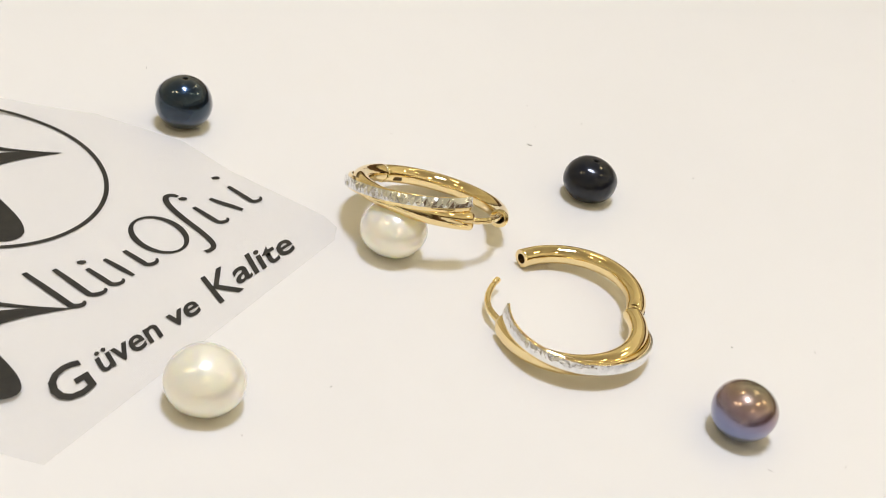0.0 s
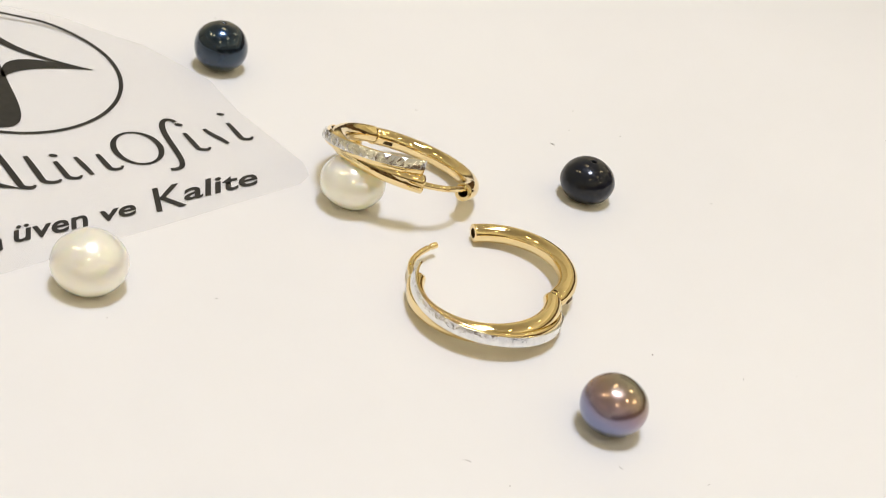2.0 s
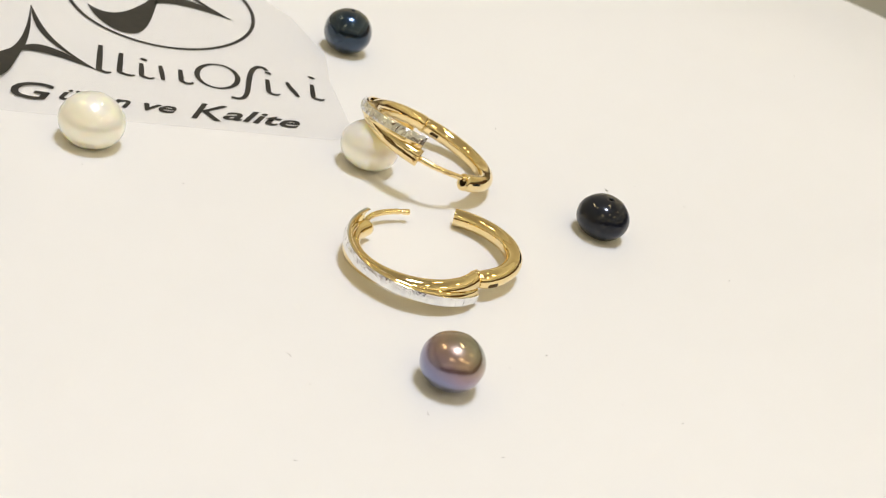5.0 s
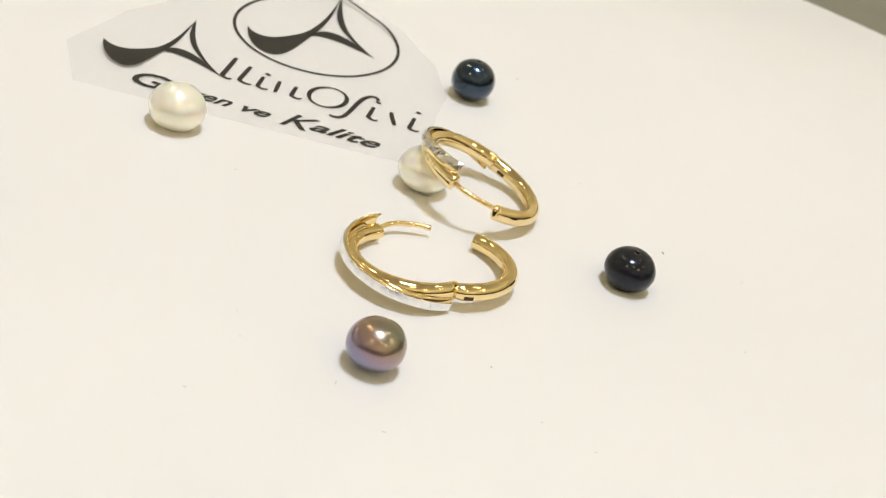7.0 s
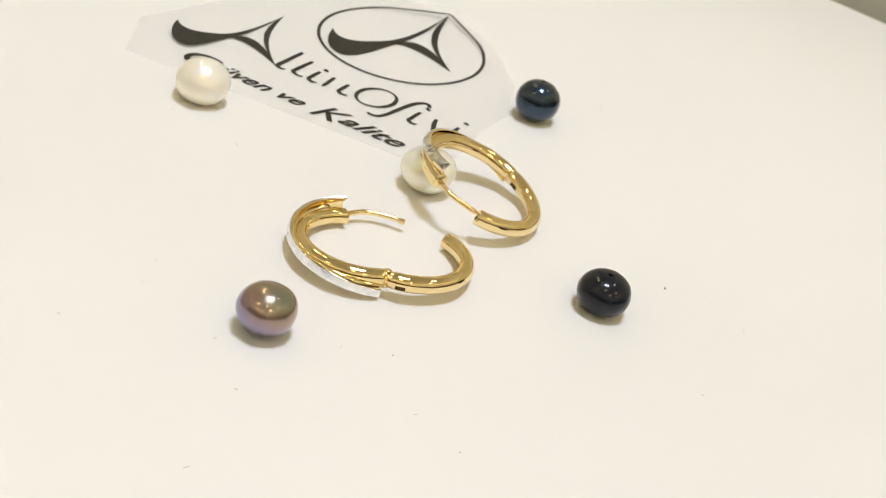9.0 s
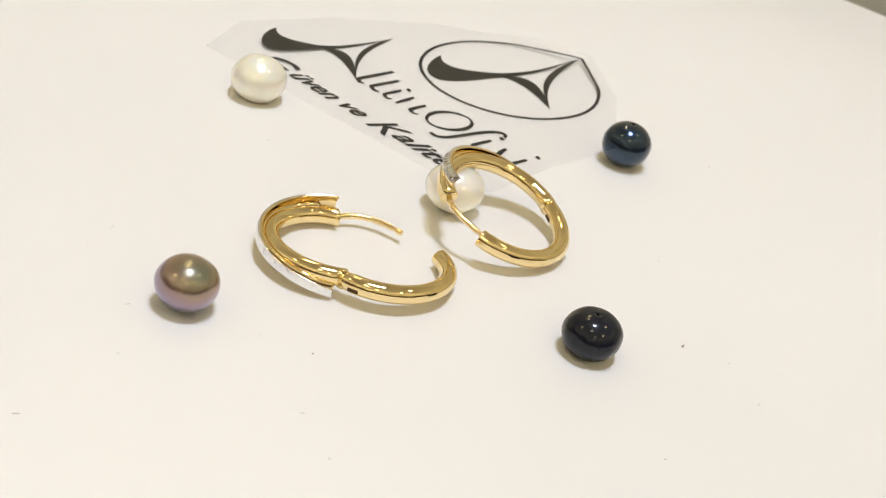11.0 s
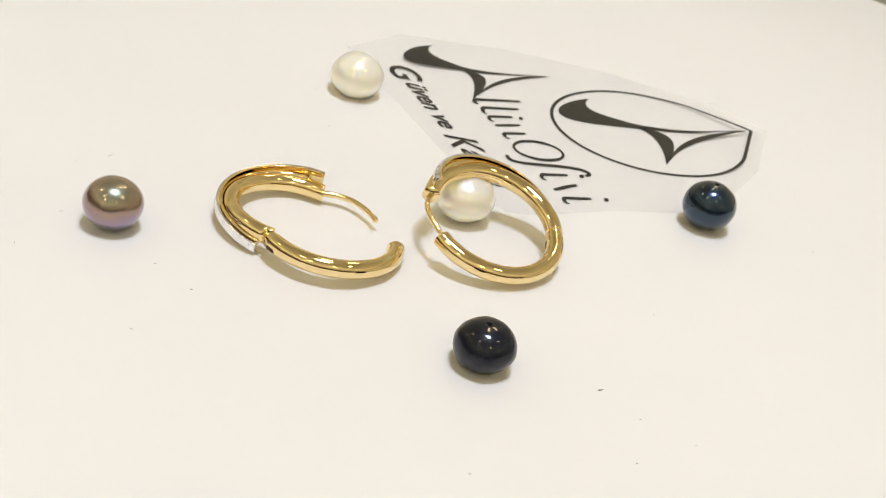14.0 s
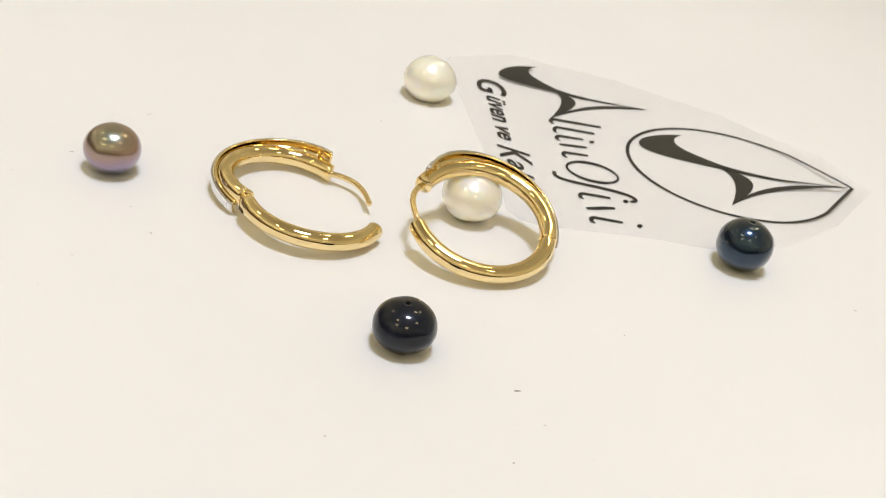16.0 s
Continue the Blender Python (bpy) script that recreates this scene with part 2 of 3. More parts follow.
def pearl(x, y, rx, rz, mat, label, hole=None, seed=0, tilt=(0, 0), squash=1.0, flat=0.0, dome=0.0):
    """A slightly flattened drilled pearl. rx, rz: half width and half height, in layout units."""
    rx, rz = rx * U, rz * U
    profile = []
    h = 0.30
    steps = 40
    for k in range(steps + 1):
        a = -math.pi / 2 + math.pi * k / steps
        c, s = math.cos(a), math.sin(a)
        r, z = rx * abs(c) ** 0.96, rz * math.copysign(abs(s) ** 0.97, s)
        if hole and k == steps:
            break
        if hole and r < h * 1.25 and s > 0:
            continue
        r *= 1 - dome * max(0.0, s) ** 1.5  # a crown narrower than the base
        profile.append((r if 0 < k < steps else 0, z))
    if hole:
        top = profile[-1][1] + 0.04
        profile += [(h * 1.12, top), (h, top - 0.08), (h, top - 1.9)]
    bm = lathe_bm(profile, 72)
    for v in bm.verts:
        if v.co.xy.length > h * 2.5:
            d = v.co.normalized()
            k = noise.noise(d * 1.3 + Vector((seed * 7.3, seed, 0))) * 0.028 + noise.noise(d * 3.1 + Vector((0, seed * 3.1, 5))) * 0.007
            v.co *= 1 + k
        v.co.y *= squash
    bmesh.ops.rotate(bm, verts=bm.verts, cent=(0, 0, 0), matrix=Euler((radians(tilt[0]), radians(tilt[1]), radians(seed * 37))).to_matrix())
    low = min(v.co.z for v in bm.verts) + flat * U
    for v in bm.verts:
        v.co.z = max(v.co.z, low)
    bmesh.ops.translate(bm, verts=bm.verts, vec=(0, 0, -low))
    ob = part("pearl", bm, mat)
    ob.location = (x * U * MM, y * U * MM, 0)
    if hole:
        lining = lathe_bm([(h * 0.97, top - 0.12), (h * 0.97, top - 1.8), (0, top - 1.8)], 24)
        bmesh.ops.rotate(lining, verts=lining.verts, cent=(0, 0, 0), matrix=Euler((radians(tilt[0]), radians(tilt[1]), radians(seed * 37))).to_matrix())
        bmesh.ops.translate(lining, verts=lining.verts, vec=(0, 0, -low))
        part("drill_hole", lining, HOLE_SHADE, ob, "drilled hole with its shade painted dark")
    return tagged(ob, label, "pearl", "loose pearls")


pearl(0.717, 3.137, 0.402, 0.375, PEARL_NAVY, "dark blue lustrous drilled pearl lying beside the printed film", True, 1, flat=0.028)
pearl(4.355, -1.475, 0.390, 0.312, PEARL_BLACK, "black flattened pearl with a drill hole on top", True, 2, (2, -3), flat=0.028)
pearl(1.586, -5.702, 0.383, 0.335, PEARL_MAUVE, "mauve grey iridescent pearl lying on the white plate", None, 3, flat=0.012)
pearl(-2.935, -1.675, 0.440, 0.372, PEARL_WHITE, "large creamy white pearl at the edge of the film", None, 4, flat=0.05, dome=0.11)
pearl(0.886, -0.822, 0.432, 0.345, PEARL_WHITE, "creamy white pearl holding up the closed earring", None, 5)

# ---------------------------------------------------------------- earrings
TUBE = 0.123 * U


def ring_frame(R, th, h=0.0, dr=0.0):
    """Place, outward and tangent on a ring of radius R about z."""
    o = Vector((math.cos(th), math.sin(th), 0))
    return o * (R + dr) + Vector((0, 0, h)), o, Vector((-math.sin(th), math.cos(th), 0))


def tube_rings(R, th0, th1, n, radius, h0=0.0, h1=0.0, m=28, groove=None, bulge=0.0, skew=0.0):
    out = []
    for k in range(n + 1):
        s = k / n
        th = th0 + (th1 - th0) * s
        c, o, _ = ring_frame(R, th, h0 + (h1 - h0) * s, bulge * (math.sin(math.pi * s) + skew * math.sin(2 * math.pi * s)))
        g = groove(s) if groove else 0.0
        ring = []
        for j in range(m):
            a = 2 * math.pi * j / m
            d = math.atan2(math.sin(a), math.cos(a))
            r = radius(s) * (1 - g * math.exp(-(d / 0.30) ** 2))
            ring.append(c + o * (r * math.cos(a)) + Vector((0, 0, r * math.sin(a))))
        out.append(ring)
    return out


def earring(label, pose_m, R, sense, opened, back_deg, span_deg, wire_deg, bulge, skew, cells, cut, neck, gap):
    """A hinged hoop. The hinge lies on +x; the front half runs from it by `sense`, the plain back half the other way."""
    R, bulge = R * U, bulge * U
    root = new("hoop_earring")
    rad = math.radians
    # plain hollow back tube
    th_end = -sense * rad(back_deg)
    rings = tube_rings(R, -sense * rad(gap), th_end, 90, lambda s: TUBE * (neck + (1 - neck) * min(1.0, s / 0.055) ** 0.6))
    end_c = ring_frame(R, th_end)[0]
    lip = [[end_c + (p - end_c) * f for p in rings[-1]] for f in (0.97, 0.56)]
    shift = ring_frame(R, th_end + sense * rad(1.0))[0] - end_c
    rings[-1] = [p + shift * 0.3 for p in rings[-1]]
    part("back_tube", sweep_bm(rings + lip, caps=(True, False)), GOLD, root, "polished hollow yellow gold tube")
    # the lining of the hole has its shade painted in
    deep = ring_frame(R, th_end + sense * rad(9))[0] - end_c
    hole = [[end_c + (p - end_c) * 0.56 for p in lip[0]]]
    hole.append([p + deep for p in hole[0]])
    part("clasp_hole", sweep_bm(hole, caps=(False, True)), GOLD_SHADE, root, "hole in the tube's end with its shade painted dark")
    # hinge slot in the back tube: a flush block with the slot's shade as its colour
    sc, so, st = ring_frame(R, -sense * rad(13), -0.035 * U)
    bm = box_bm(-TUBE - 0.004, -0.62, -0.25, TUBE + 0.004, 0.62, 0.25, 0.03)
    bmesh.ops.transform(bm, verts=bm.verts, matrix=Matrix.Translation(sc) @ Matrix(((so.x, st.x, 0, 0), (so.y, st.y, 0, 0), (0, 0, 1, 0), (0, 0, 0, 1))))
    part("hinge_slot_shade", bm, GOLD_SHADE, root, "dark block painted as the shaded slot beside the hinge")
    pin = TUBE * (1.05 if opened else 0.97)
    bm = lathe_bm([(0, -pin), (0.045 * U, -pin), (0.052 * U, 0.09 - pin), (0.052 * U, pin - 0.09), (0.045 * U, pin), (0, pin)], 20)
    bmesh.ops.translate(bm, verts=bm.verts, vec=(R, 0, 0))
    part("hinge_pin", bm, GOLD, root)
    # the front half turns about the hinge
    front = new("front_half")
    front.parent = root
    turn = Matrix.Translation((R, 0, 0)) @ Matrix.Rotation(opened, 4, "Z") @ Matrix.Translation((-R, 0, 0))
    th1 = sense * rad(span_deg)
    meshes = []
    h_end = 0.03 * U
    rings = tube_rings(R, sense * rad(gap * 1.4), th1, 72, lambda s: TUBE * (0.98 + 0.05 * s), 0.012 * U, h_end,
                       groove=lambda s: 0.16 * max(0.0, (s - 0.45) / 0.55), bulge=bulge, skew=skew)
    meshes.append(("front_tube", sweep_bm(rings), GOLD, "polished yellow gold tube", True))
    # collar at the hinge
    rings = tube_rings(R, sense * rad(-0.5 * gap), sense * rad(1.6 * gap), 3, lambda s: TUBE * 0.72, 0.01 * U, 0.02 * U)
    meshes.append(("hinge_collar", sweep_bm(rings), GOLD, "", True))
    # gold band that winds round the tube, from its underside at the hinge to its top at the wire
    n = 66
    wf = 0.066 * U

    def along(s):
        """Middle of the band, its outward normal and the way across it."""
        th = sense * rad(3.5) + (th1 - sense * rad(6.5)) * s
        o = Vector((math.cos(th), math.sin(th), 0))
        phi, face = rad(-52 + 138 * s), rad(-14 + 40 * s)
        rho = (0.168 + (0.058 if s < 0.5 else 0.088) * abs(2 * s - 1) ** 1.5) * U
        mid = o * (R + bulge * (math.sin(math.pi * s) + skew * math.sin(2 * math.pi * s)) + rho * math.cos(phi)) + Vector((0, 0, 0.012 * U + (h_end - 0.012 * U) * s + rho * math.sin(phi)))
        return mid, o * math.cos(face) + Vector((0, 0, math.sin(face))), Vector((0, 0, math.cos(face))) - o * math.sin(face)
    rings = []
    for k in range(n + 1):
        s = k / n
        c, nor, e = along(s)
        lo, hi = -wf * (1.06 + 0.85 * s), wf * (1.06 + 0.65 * (1 - s))
        qs = [lo + (hi - lo) * j / 10 for j in range(11)]
        ring = [c + e * q + nor * (0.012 - 3.6 * (q / U) ** 2) * U for q in qs]
        ring += [c + e * q - nor * (0.016 + 3.6 * (q / U) ** 2) * U for q in qs[::-1]]
        rings.append(ring)
    meshes.append(("band", sweep_bm(rings), GOLD, "thin gold band winding round the tube", True))
    # rounded filler under the band, on the tube, added to hide the black gap between them
    rings = []
    for k in range(61):
        s = 0.02 + 0.89 * k / 60
        mid, nor, e = along(s)
        th = sense * rad(3.5) + (th1 - sense * rad(6.5)) * s
        o = Vector((math.cos(th), math.sin(th), 0))
        core = o * (R + bulge * (math.sin(math.pi * s) + skew * math.sin(2 * math.pi * s))) + Vector((0, 0, 0.012 * U + (h_end - 0.012 * U) * s))
        c, out = core.lerp(mid, 0.60), (mid - core).normalized()
        side = o.cross(Vector((0, 0, 1))).cross(out).normalized()
        rings.append([c + out * (0.055 * U * math.cos(2 * math.pi * j / 14)) + side * (0.062 * U * math.sin(2 * math.pi * j / 14)) for j in range(14)])
    meshes.append(("gap_filler", sweep_bm(rings), GOLD, "", True))
    # faceted white gold face of the band
    bm = bmesh.new()
    rnd = random.Random(11)

    def fp(s, q, lift):
        c, nor, e = along(s)
        return bm.verts.new(c + e * (q * wf) + nor * (0.028 - 0.008 * q * q + lift) * U)
    cols = []
    for k in range(cells + 1):
        s = k / cells
        jog = rnd.uniform(-0.3, 0.3) / cells if 0 < k < cells else 0.0
        cols.append([fp(s, -1, 0.0), fp(s, 1, 0.0), fp(s, -1, -0.030), fp(s, 1, -0.030), fp(s + jog, rnd.uniform(-0.35, 0.35), rnd.uniform(-0.016, 0.006) * cut)])
    for k in range(cells):
        s = (k + 0.5) / cells
        a, b = cols[k], cols[k + 1]
        mid = fp(s + rnd.uniform(-0.009, 0.009), rnd.uniform(-0.45, 0.45), rnd.uniform(0.002, 0.014) * cut)
        for p, q in ((a[0], b[0]), (b[0], b[4]), (b[4], b[1]), (b[1], a[1]), (a[1], a[4]), (a[4], a[0])):
            bm.faces.new((p, q, mid))
        bm.faces.new((a[2], b[2], b[0], a[0]))
        bm.faces.new((a[1], b[1], b[3], a[3]))
        bm.faces.new((a[2], a[3], b[3], b[2]))
    bm.faces.new((cols[0][0], cols[0][4], cols[0][1], cols[0][3], cols[0][2]))
    bm.faces.new((cols[-1][0], cols[-1][2], cols[-1][3], cols[-1][1], cols[-1][4]))
    meshes.append(("faceted_face", bm, WHITE_GOLD, "diamond-cut white gold face", False))
    # thin closing wire with a notched tip
    tw = sense * rad(wire_deg)
    wire = 0.043 * U

    def wr(s):
        notch = 0.26 * math.exp(-((s - 0.87) / 0.022) ** 2)
        hammer = 0.022 * (math.sin(57 * s) + math.sin(97 * s * s + 1)) if s < 0.82 else 0.0
        return wire * (1.0 + hammer - 0.08 * s - notch + (0.08 if s > 0.9 else 0) - (0.12 if s > 0.992 else 0))
    rings = []
    for k in range(97):
        s = k / 96
        th = th1 + (tw - th1) * s
        c, o, _ = ring_frame(R, th, h_end + (0.045 * U - h_end) * s + 0.02 * U * math.sin(math.pi * s), (0.015 * math.sin(2 * math.pi * s) + 0.035 * math.sin(math.pi * s)) * U)
        rings.append([c + o * (wr(s) * math.cos(2 * math.pi * j / 12)) + Vector((0, 0, wr(s) * math.sin(2 * math.pi * j / 12))) for j in range(12)])
    meshes.append(("closing_wire", sweep_bm(rings), GOLD, "thin curved gold wire", True))
    made = {}
    for name, bm, mat, text, smooth in meshes:
        bmesh.ops.transform(bm, verts=bm.verts, matrix=turn)
        made[name] = part(name, bm, mat, root, text, smooth)
    made["faceted_face"].parent = made["band"]
    bpy.data.objects.remove(front)
    root.matrix_world = pose_m
    return tagged(root, label, "earring", "pair of hoop earrings")


def ring_pose(c, n, angle):
    """The pose of a hoop: its middle and its axis in layout units, and the hinge's bearing in degrees."""
    z = Vector((n[0], n[1], 1)).normalized()
    x = Vector((0, 1, 0)).cross(z).normalized()
    y = z.cross(x)
    m = Matrix((x, y, z)).transposed().to_4x4()
    return Matrix.Translation(Vector(c) * U * MM) @ m @ Matrix.Rotation(math.radians(angle), 4, "Z")


earring("open hinged yellow gold hoop earring with a faceted white gold band",
        ring_pose((1.867, -2.927, 0.187), (-0.052, 0.068), -73.2), 0.888, -1, math.radians(20.4), 151, 143.5, 205, 0.305, -0.02, 66, 0.20, 0.80, 1.3)
earring("closed yellow gold hoop earring leaning on a white pearl",
        ring_pose((1.759, -0.679, 0.441), (0.285, 0.112), 86.6), 0.930, 1, 0.0, 151, 162, 213, 0.05, 0.1, 40, 1.1, 0.97, 0.5)

# ---------------------------------------------------------------- printed film


def lift(x, y):
    """Height of the film above the plate: it buckles near one corner and curls up at the far tip. Layout units."""
    b = min(1.0, max(0.0, (y - 4.0) / 1.6))
    buckle = math.exp(-((x + 4.75) / 0.75) ** 2 - ((y + 0.15) / 0.75) ** 2)
    return 0.0095 + 0.06 * buckle + 0.08 * b * b * (3 - 2 * b)


FILM_EDGE = [(-4.76, -1.47), (-2.0, -0.82), (0.45, -0.24), (0.68, -0.05), (0.74, 0.25), (0.44, 1.78), (0.40, 2.75), (-0.17, 4.0),
             (-1.13, 4.99), (-2.6, 5.85), (-3.6, 5.2), (-4.7, 3.6), (-5.35, 1.6), (-5.5, -0.3)]


def film_mesh():
    bm = bmesh.new()
    pts = []
    for (x0, y0), (x1, y1) in zip(FILM_EDGE, FILM_EDGE[1:] + FILM_EDGE[:1]):
        k = max(1, int(math.hypot(x1 - x0, y1 - y0) / 0.2))
        pts += [(x0 + (x1 - x0) * j / k, y0 + (y1 - y0) * j / k) for j in range(k)]
    cx, cy = -2.3, 2.0
    rows = []
    for f in [1.0 - 0.05 * j for j in range(19)]:
        rows.append([(cx + (x - cx) * f, cy + (y - cy) * f) for x, y in pts])
    for sign, dz in ((1, 0.0), (-1, -0.006)):
        vs = [[bm.verts.new((x * U, y * U, (lift(x, y) + (dz if k else -0.0045 + 0.1 * dz)) * U)) for x, y in r] for k, r in enumerate(rows)]
        for a, b in zip(vs, vs[1:]):
            for k in range(len(pts)):
                j = (k + 1) % len(pts)
                bm.faces.new((a[k], a[j], b[j], b[k]))
        bm.faces.new(vs[-1])
        if sign == 1:
            top = vs[0]
        else:
            for k in range(len(pts)):
                j = (k + 1) % len(pts)
                bm.faces.new((top[k], top[j], vs[0][j], vs[0][k]))
    return bm


film = part("printed_film", film_mesh(), FILM, smooth=False)
tagged(film, "thin frosted white plastic film printed in black, lying on the plate", "film")


def printed(name, outline_sets, label=""):
    """Flat black print: strips between two edges, laid on the film."""
    bm = bmesh.new()
    for left, right in outline_sets:
        rows = []
        for j in range(5):
            pts = [Vector(p).lerp(Vector(q), j / 4) for p, q in zip(left, right)]
            rows.append([bm.verts.new((p.x * U, p.y * U, (lift(p.x, p.y) + 0.004) * U)) for p in pts])
        for a, b in zip(rows, rows[1:]):
            for k in range(len(a) - 1):
                bm.faces.new((a[k], a[k + 1], b[k + 1], b[k]))
    return part(name, bm, INK, film, label)


def bezier(p, n=20):
    """Points on a Bezier curve of any degree."""
    out = []
    for i in range(n + 1):
        s, q = i / n, [Vector(v) for v in p]
        while len(q) > 1:
            q = [a.lerp(b, s) for a, b in zip(q, q[1:])]
        out.append((q[0].x, q[0].y))
    return out


def stroke(points, width):
    """The two edges of a line of the given width, or of a width given along it."""
    left, right = [], []
    n = len(points)
    for k, p in enumerate(points):
        a, b = Vector(points[max(0, k - 1)]), Vector(points[min(n - 1, k + 1)])
        d = (b - a).normalized()
        w = (width(k / (n - 1)) if callable(width) else width) / 2
        left.append((p[0] - d.y * w, p[1] + d.x * w))
        right.append((p[0] + d.y * w, p[1] - d.x * w))
    return left, right


def mark(place):
    """Emblem of three leaf shapes, moved by place(x, y)."""
    go = lambda pts: [place(*p) for p in pts]
    join = lambda *c: sum((bezier(p, 14)[1 if k else 0:] for k, p in enumerate(c)), [])
    inner = join([(-3.49, 2.74), (-3.38, 2.60), (-3.20, 2.52), (-3.05, 2.60)], [(-3.05, 2.60), (-2.86, 2.70), (-2.74, 3.00), (-2.62, 3.25)],
                 [(-2.62, 3.25), (-2.50, 3.60), (-2.46, 4.30), (-2.56, 5.47)])
    outer = join([(-3.49, 2.74), (-3.38, 2.38), (-3.10, 1.92), (-2.79, 1.93)], [(-2.79, 1.93), (-2.44, 1.94), (-2.48, 2.75), (-2.43, 3.30)],
                 [(-2.43, 3.30), (-2.38, 3.85), (-2.40, 4.35), (-2.56, 5.47)])
    bar = (go(bezier([(-2.48, 3.35), (-2.35, 3.98), (-1.95, 3.88), (-1.16, 3.30)], 24)),
           go(bezier([(-2.46, 3.28), (-2.25, 3.55), (-1.80, 3.50), (-1.16, 3.30)], 24)))
    leg = (go(bezier([(-2.56, 5.47), (-2.25, 4.55), (-2.05, 3.95), (-1.16, 3.30)], 24)),
           go(bezier([(-2.56, 5.47), (-2.41, 4.45), (-2.22, 3.93), (-1.16, 3.30)], 24)))
    return [(go(inner), go(outer)), bar, leg]


printed("emblem", mark(lambda x, y: (0.884 * x - 0.008 * y - 1.983, -0.096 * x + 0.78 * y - 2.271)), "black leaf-shaped emblem")
printed("emblem", mark(lambda x, y: (x, y)), "black leaf-shaped emblem inside the outline")

# drop-shaped outline round the second emblem
OX, OY, OC, OT = 1.53, 1.74, Vector((-2.36, 3.45)), Vector((-2.56, 5.52))
tip = Vector(((OT.x - OC.x) / OX, (OT.y - OC.y) / OY))
half, base = math.acos(1 / tip.length), math.atan2(tip.y, tip.x)
drop = []
for k in range(97):
    a = base + half * 1.18 + (2 * math.pi - 2.36 * half) * k / 96
    drop.append((OC.x + OX * math.cos(a), OC.y + OY * math.sin(a)))
first, last = drop[0], drop[-1]
drop = [tuple(OT.lerp(Vector(first), j / 12)) for j in range(12)] + drop + [tuple(Vector(last).lerp(OT, j / 12)) for j in range(1, 13)]
printed("outline", [stroke(drop, 0.06)], "black drop-shaped outline")

# row of plain strokes standing for the firm's name
def swash(*ctrl, w=0.075):
    """A plain curved stroke through a Bezier's control places."""
    return stroke(bezier(ctrl, 24), lambda k: w * (0.72 + 0.28 * math.sin(math.pi * k)))


def footed(top, foot, hook, w=0.078):
    """An upright stroke that ends in a small hook."""
    mid = (foot[0] - 0.01, foot[1] - 0.02)
    pts = [tuple(Vector(top).lerp(Vector(mid), j / 9)) for j in range(9)] + bezier([mid, (mid[0] + 0.04, mid[1] - 0.05), (hook[0] - 0.02, hook[1] - 0.09), hook], 8)
    return stroke(pts, lambda k: w * (0.78 + 0.22 * math.sin(math.pi * min(1.0, k * 1.3))) * (1.0 if k < 0.8 else 1.0 - 2.6 * (k - 0.8)))


bars = [footed((-3.12, 1.30), (-3.04, 0.50), (-2.88, 0.48), 0.09), footed((-2.80, 1.17), (-2.75, 0.56), (-2.54, 0.54), 0.085),
        footed((-2.48, 0.97), (-2.43, 0.59), (-2.26, 0.58)), swash((-2.20, 1.02), (-2.16, 0.80), (-2.12, 0.56)),
        footed((-1.90, 1.03), (-1.85, 0.68), (-1.68, 0.69)),
        swash((-0.58, 1.64), (-0.64, 1.84), (-0.90, 1.78), (-0.88, 1.35), (-0.86, 0.85), (-0.76, 0.38), (-1.10, 0.47), w=0.085),
        footed((-0.57, 1.33), (-0.53, 0.92), (-0.37, 0.91)), swash((-0.26, 1.38), (-0.20, 1.16), (-0.14, 1.12), (-0.08, 0.94), w=0.085),
        footed((0.14, 1.48), (0.17, 1.06), (0.33, 1.06))]
oval = [(-1.335 + 0.31 * math.cos(a) + 0.02 * math.sin(a), 1.08 + 0.41 * math.sin(a)) for a in [2 * math.pi * k / 48 for k in range(49)]]
bars.append(stroke(oval, lambda k: 0.062 + 0.022 * math.cos(4 * math.pi * k)))
for dx, dy in ((-2.455, 1.115), (-0.56, 1.565), (0.14, 1.735)):
    bars.append(stroke([(dx - 0.05, dy + 0.02), (dx, dy), (dx + 0.05, dy - 0.02)], lambda k: 0.05 + 0.03 * math.sin(math.pi * k)))
for one in bars:
    printed("name_stroke", [one])


def lettering(text, start, end, size, shear, bold, name):
    """A word in the built-in font, its baseline fitted between two places on the film."""
    cu = bpy.data.curves.new(name, "FONT")
    cu.body, cu.size, cu.shear, cu.offset, cu.resolution_u = text, size, shear, bold, 3
    ob = new(name, cu)
    dg = bpy.context.evaluated_depsgraph_get()
    dg.update()
    me = bpy.data.meshes.new_from_object(ob.evaluated_get(dg))
    bpy.data.objects.remove(ob)
    low, high = min(v.co.x for v in me.vertices), max(v.co.x for v in me.vertices)
    d = Vector(end) - Vector(start)
    c, s = d.x / d.length, d.y / d.length
    for v in me.vertices:
        px, py = (v.co.x - low) / (high - low) * d.length, v.co.y
        wx, wy = start[0] + c * px - s * py, start[1] + s * px + c * py
        v.co = Vector((wx * U, wy * U, (lift(wx, wy) + 0.004) * U)) * MM
    me.materials.clear()
    me.materials.append(INK)
    out = new(name, me)
    out.parent = film
    out["label"] = "black printed slogan"
    return out


lettering("G", (-4.08, -0.88), (-3.50, -0.80), 0.70, 0.30, 0.008, "slogan_word")
lettering("üven", (-3.46, -0.68), (-2.48, -0.53), 0.48, 0.45, 0.008, "slogan_word")
lettering("ve", (-2.30, -0.49), (-1.84, -0.42), 0.44, 0.45, 0.008, "slogan_word")
lettering("K", (-1.65, -0.45), (-1.06, -0.36), 0.72, 0.42, 0.004, "slogan_word")
lettering("alite", (-1.20, -0.28), (-0.03, -0.10), 0.50, 0.45, 0.008, "slogan_word")

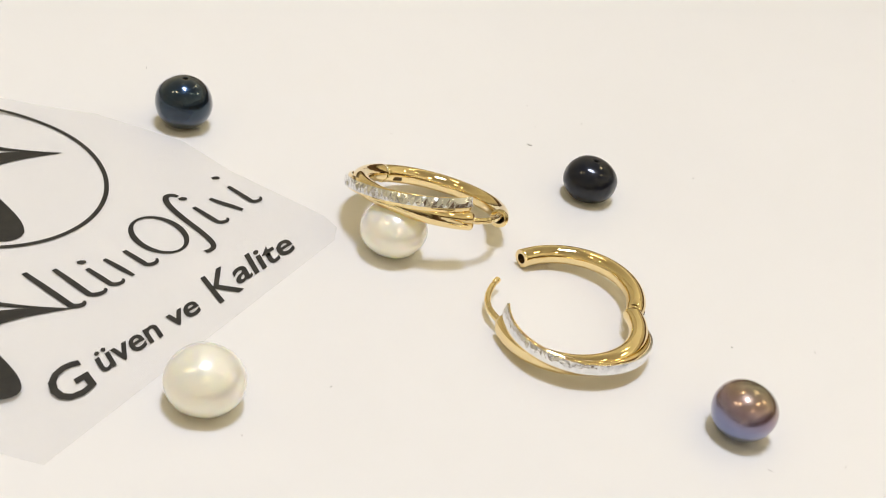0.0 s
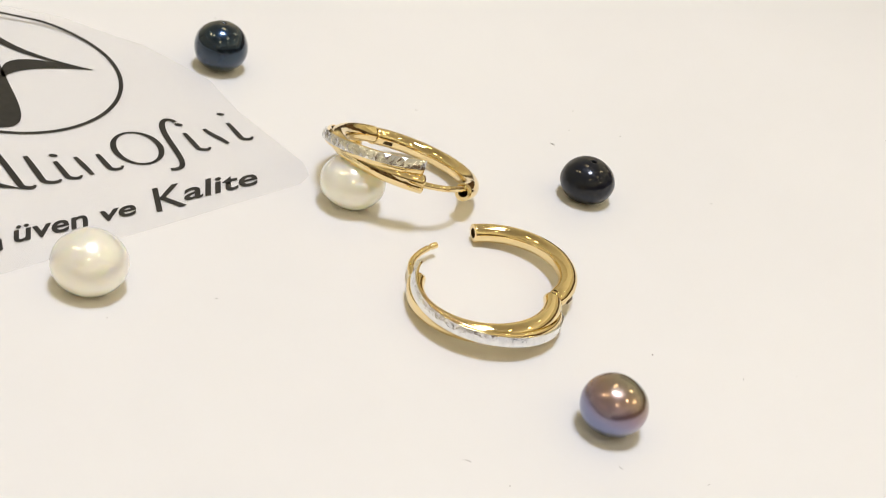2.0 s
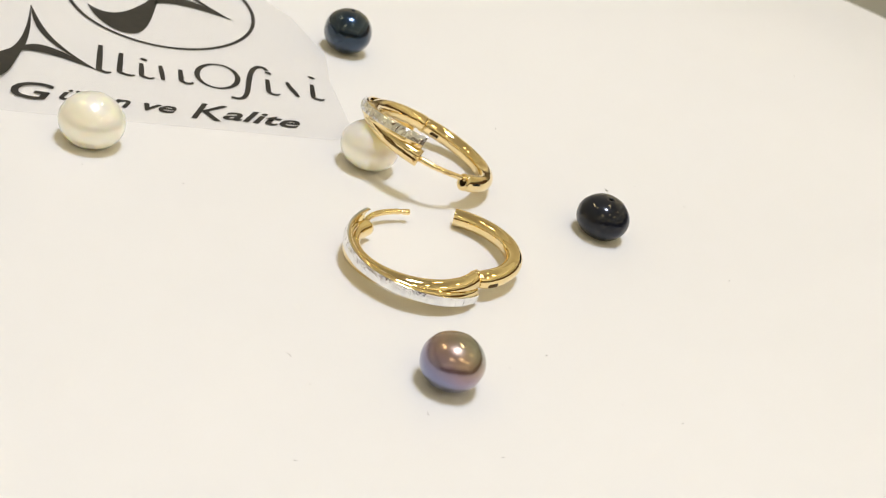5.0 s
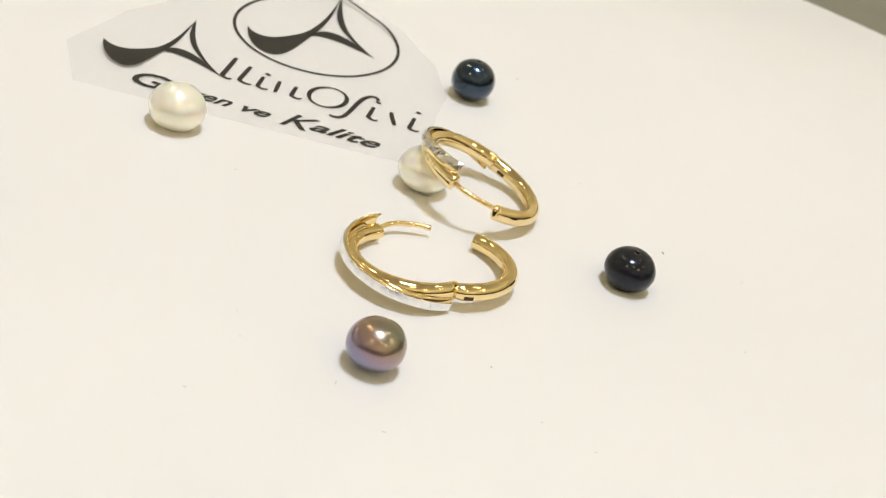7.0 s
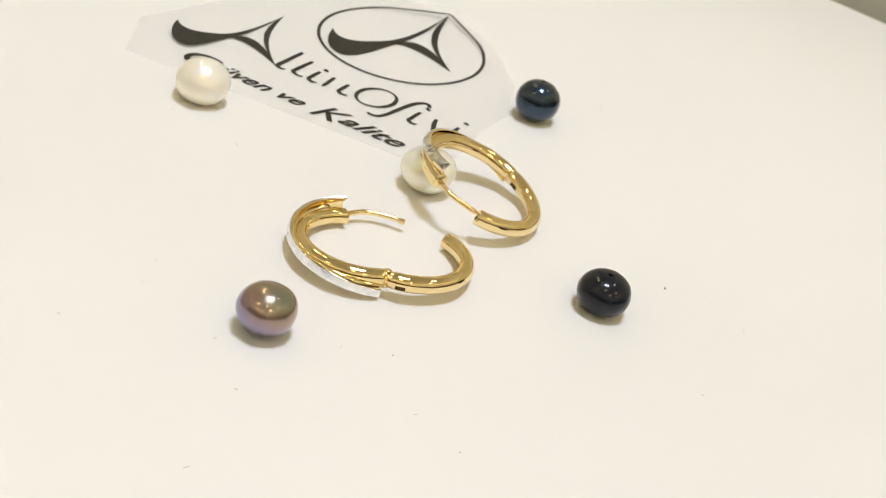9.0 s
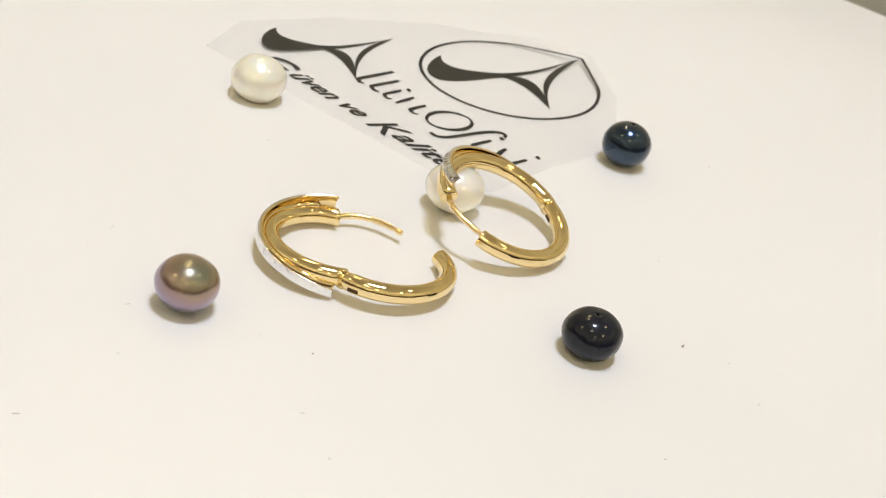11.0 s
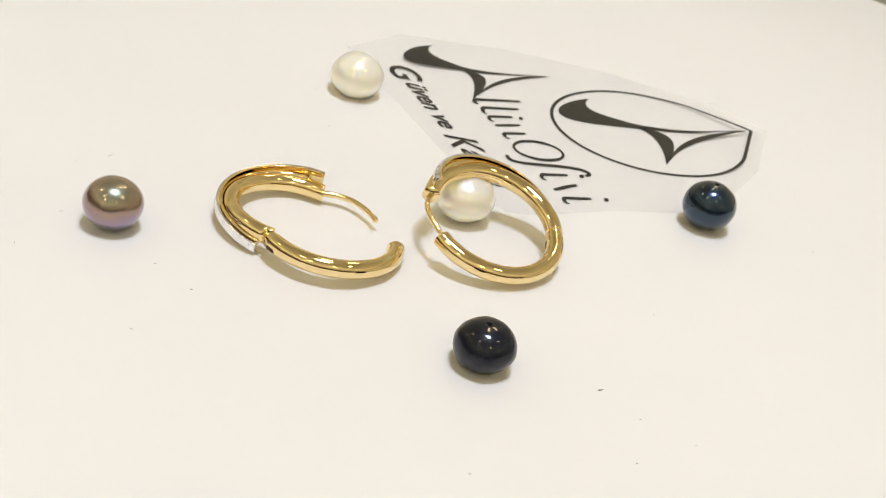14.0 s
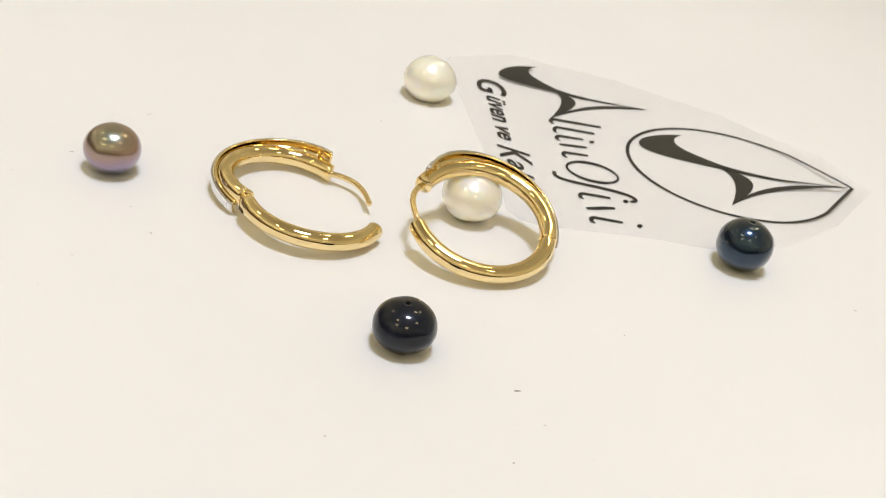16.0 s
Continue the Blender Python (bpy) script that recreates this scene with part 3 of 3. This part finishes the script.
# ---------------------------------------------------------------- dust on the plate
bm = bmesh.new()
rnd = random.Random(5)
SPECKS = [(3.82, -5.57, 0.026), (-0.22, -5.68, 0.026), (2.1, -6.86, 0.026), (-0.20, -7.40, 0.020), (2.60, -8.32, 0.022),
          (4.82, -0.05, 0.030), (2.99, -4.80, 0.022), (6.30, -2.12, 0.014), (5.37, 0.27, 0.014), (6.14, -0.08, 0.016), (5.83, 0.80, 0.012),
          (-1.64, -2.31, 0.012), (-2.94, -2.31, 0.012), (4.56, -5.73, 0.014), (-0.01, -6.12, 0.012)]
for k in range(90):
    SPECKS.append((rnd.uniform(-9, 12), rnd.uniform(-12, 8), 0.002 + 0.006 * rnd.random() ** 3))
for k, (x, y, r) in enumerate(SPECKS):
    if k < 5 or k % 13 == 0:
        # a short bent fibre
        turn0, bend, size = rnd.uniform(0, 6.28), rnd.uniform(-1.6, 1.6), rnd.uniform(0.03, 0.08)
        rows, px, py = [], x, y
        for j in range(7):
            a = turn0 + bend * j / 6
            w = 0.0026 * math.sin(math.pi * (0.12 + 0.76 * j / 6))
            nx, ny = -math.sin(a) * w, math.cos(a) * w
            rows.append([bm.verts.new(((px + nx) * U, (py + ny) * U, 0.012)), bm.verts.new((px * U, py * U, 0.05)), bm.verts.new(((px - nx) * U, (py - ny) * U, 0.012))])
            px, py = px + math.cos(a) * size / 6, py + math.sin(a) * size / 6
        for a, b in zip(rows, rows[1:]):
            bm.faces.new((a[0], a[1], b[1], b[0]))
            bm.faces.new((a[1], a[2], b[2], b[1]))
        continue
    if -5.6 < x < 0.9 and -1.5 < y < 6:
        continue
    r *= 0.6
    ang, long = rnd.uniform(0, 6.28), rnd.choice((1.0, 1.4, 2.5))
    ca, sa = math.cos(ang), math.sin(ang)
    ring = []
    for j in range(6):
        a = j * math.pi / 3
        q = r * rnd.uniform(0.7, 1.2)
        px, py = q * long * math.cos(a), q * math.sin(a)
        ring.append(bm.verts.new(((x + ca * px - sa * py) * U, (y + sa * px + ca * py) * U, 0.01)))
    top = bm.verts.new((x * U, y * U, 0.01 + r * U * 0.6))
    for j in range(6):
        bm.faces.new((ring[j], ring[(j + 1) % 6], top))
tagged(part("dust", bm, DUST), "fine grey dust and short fibres scattered on the white plate", "dust", kind="stuff")
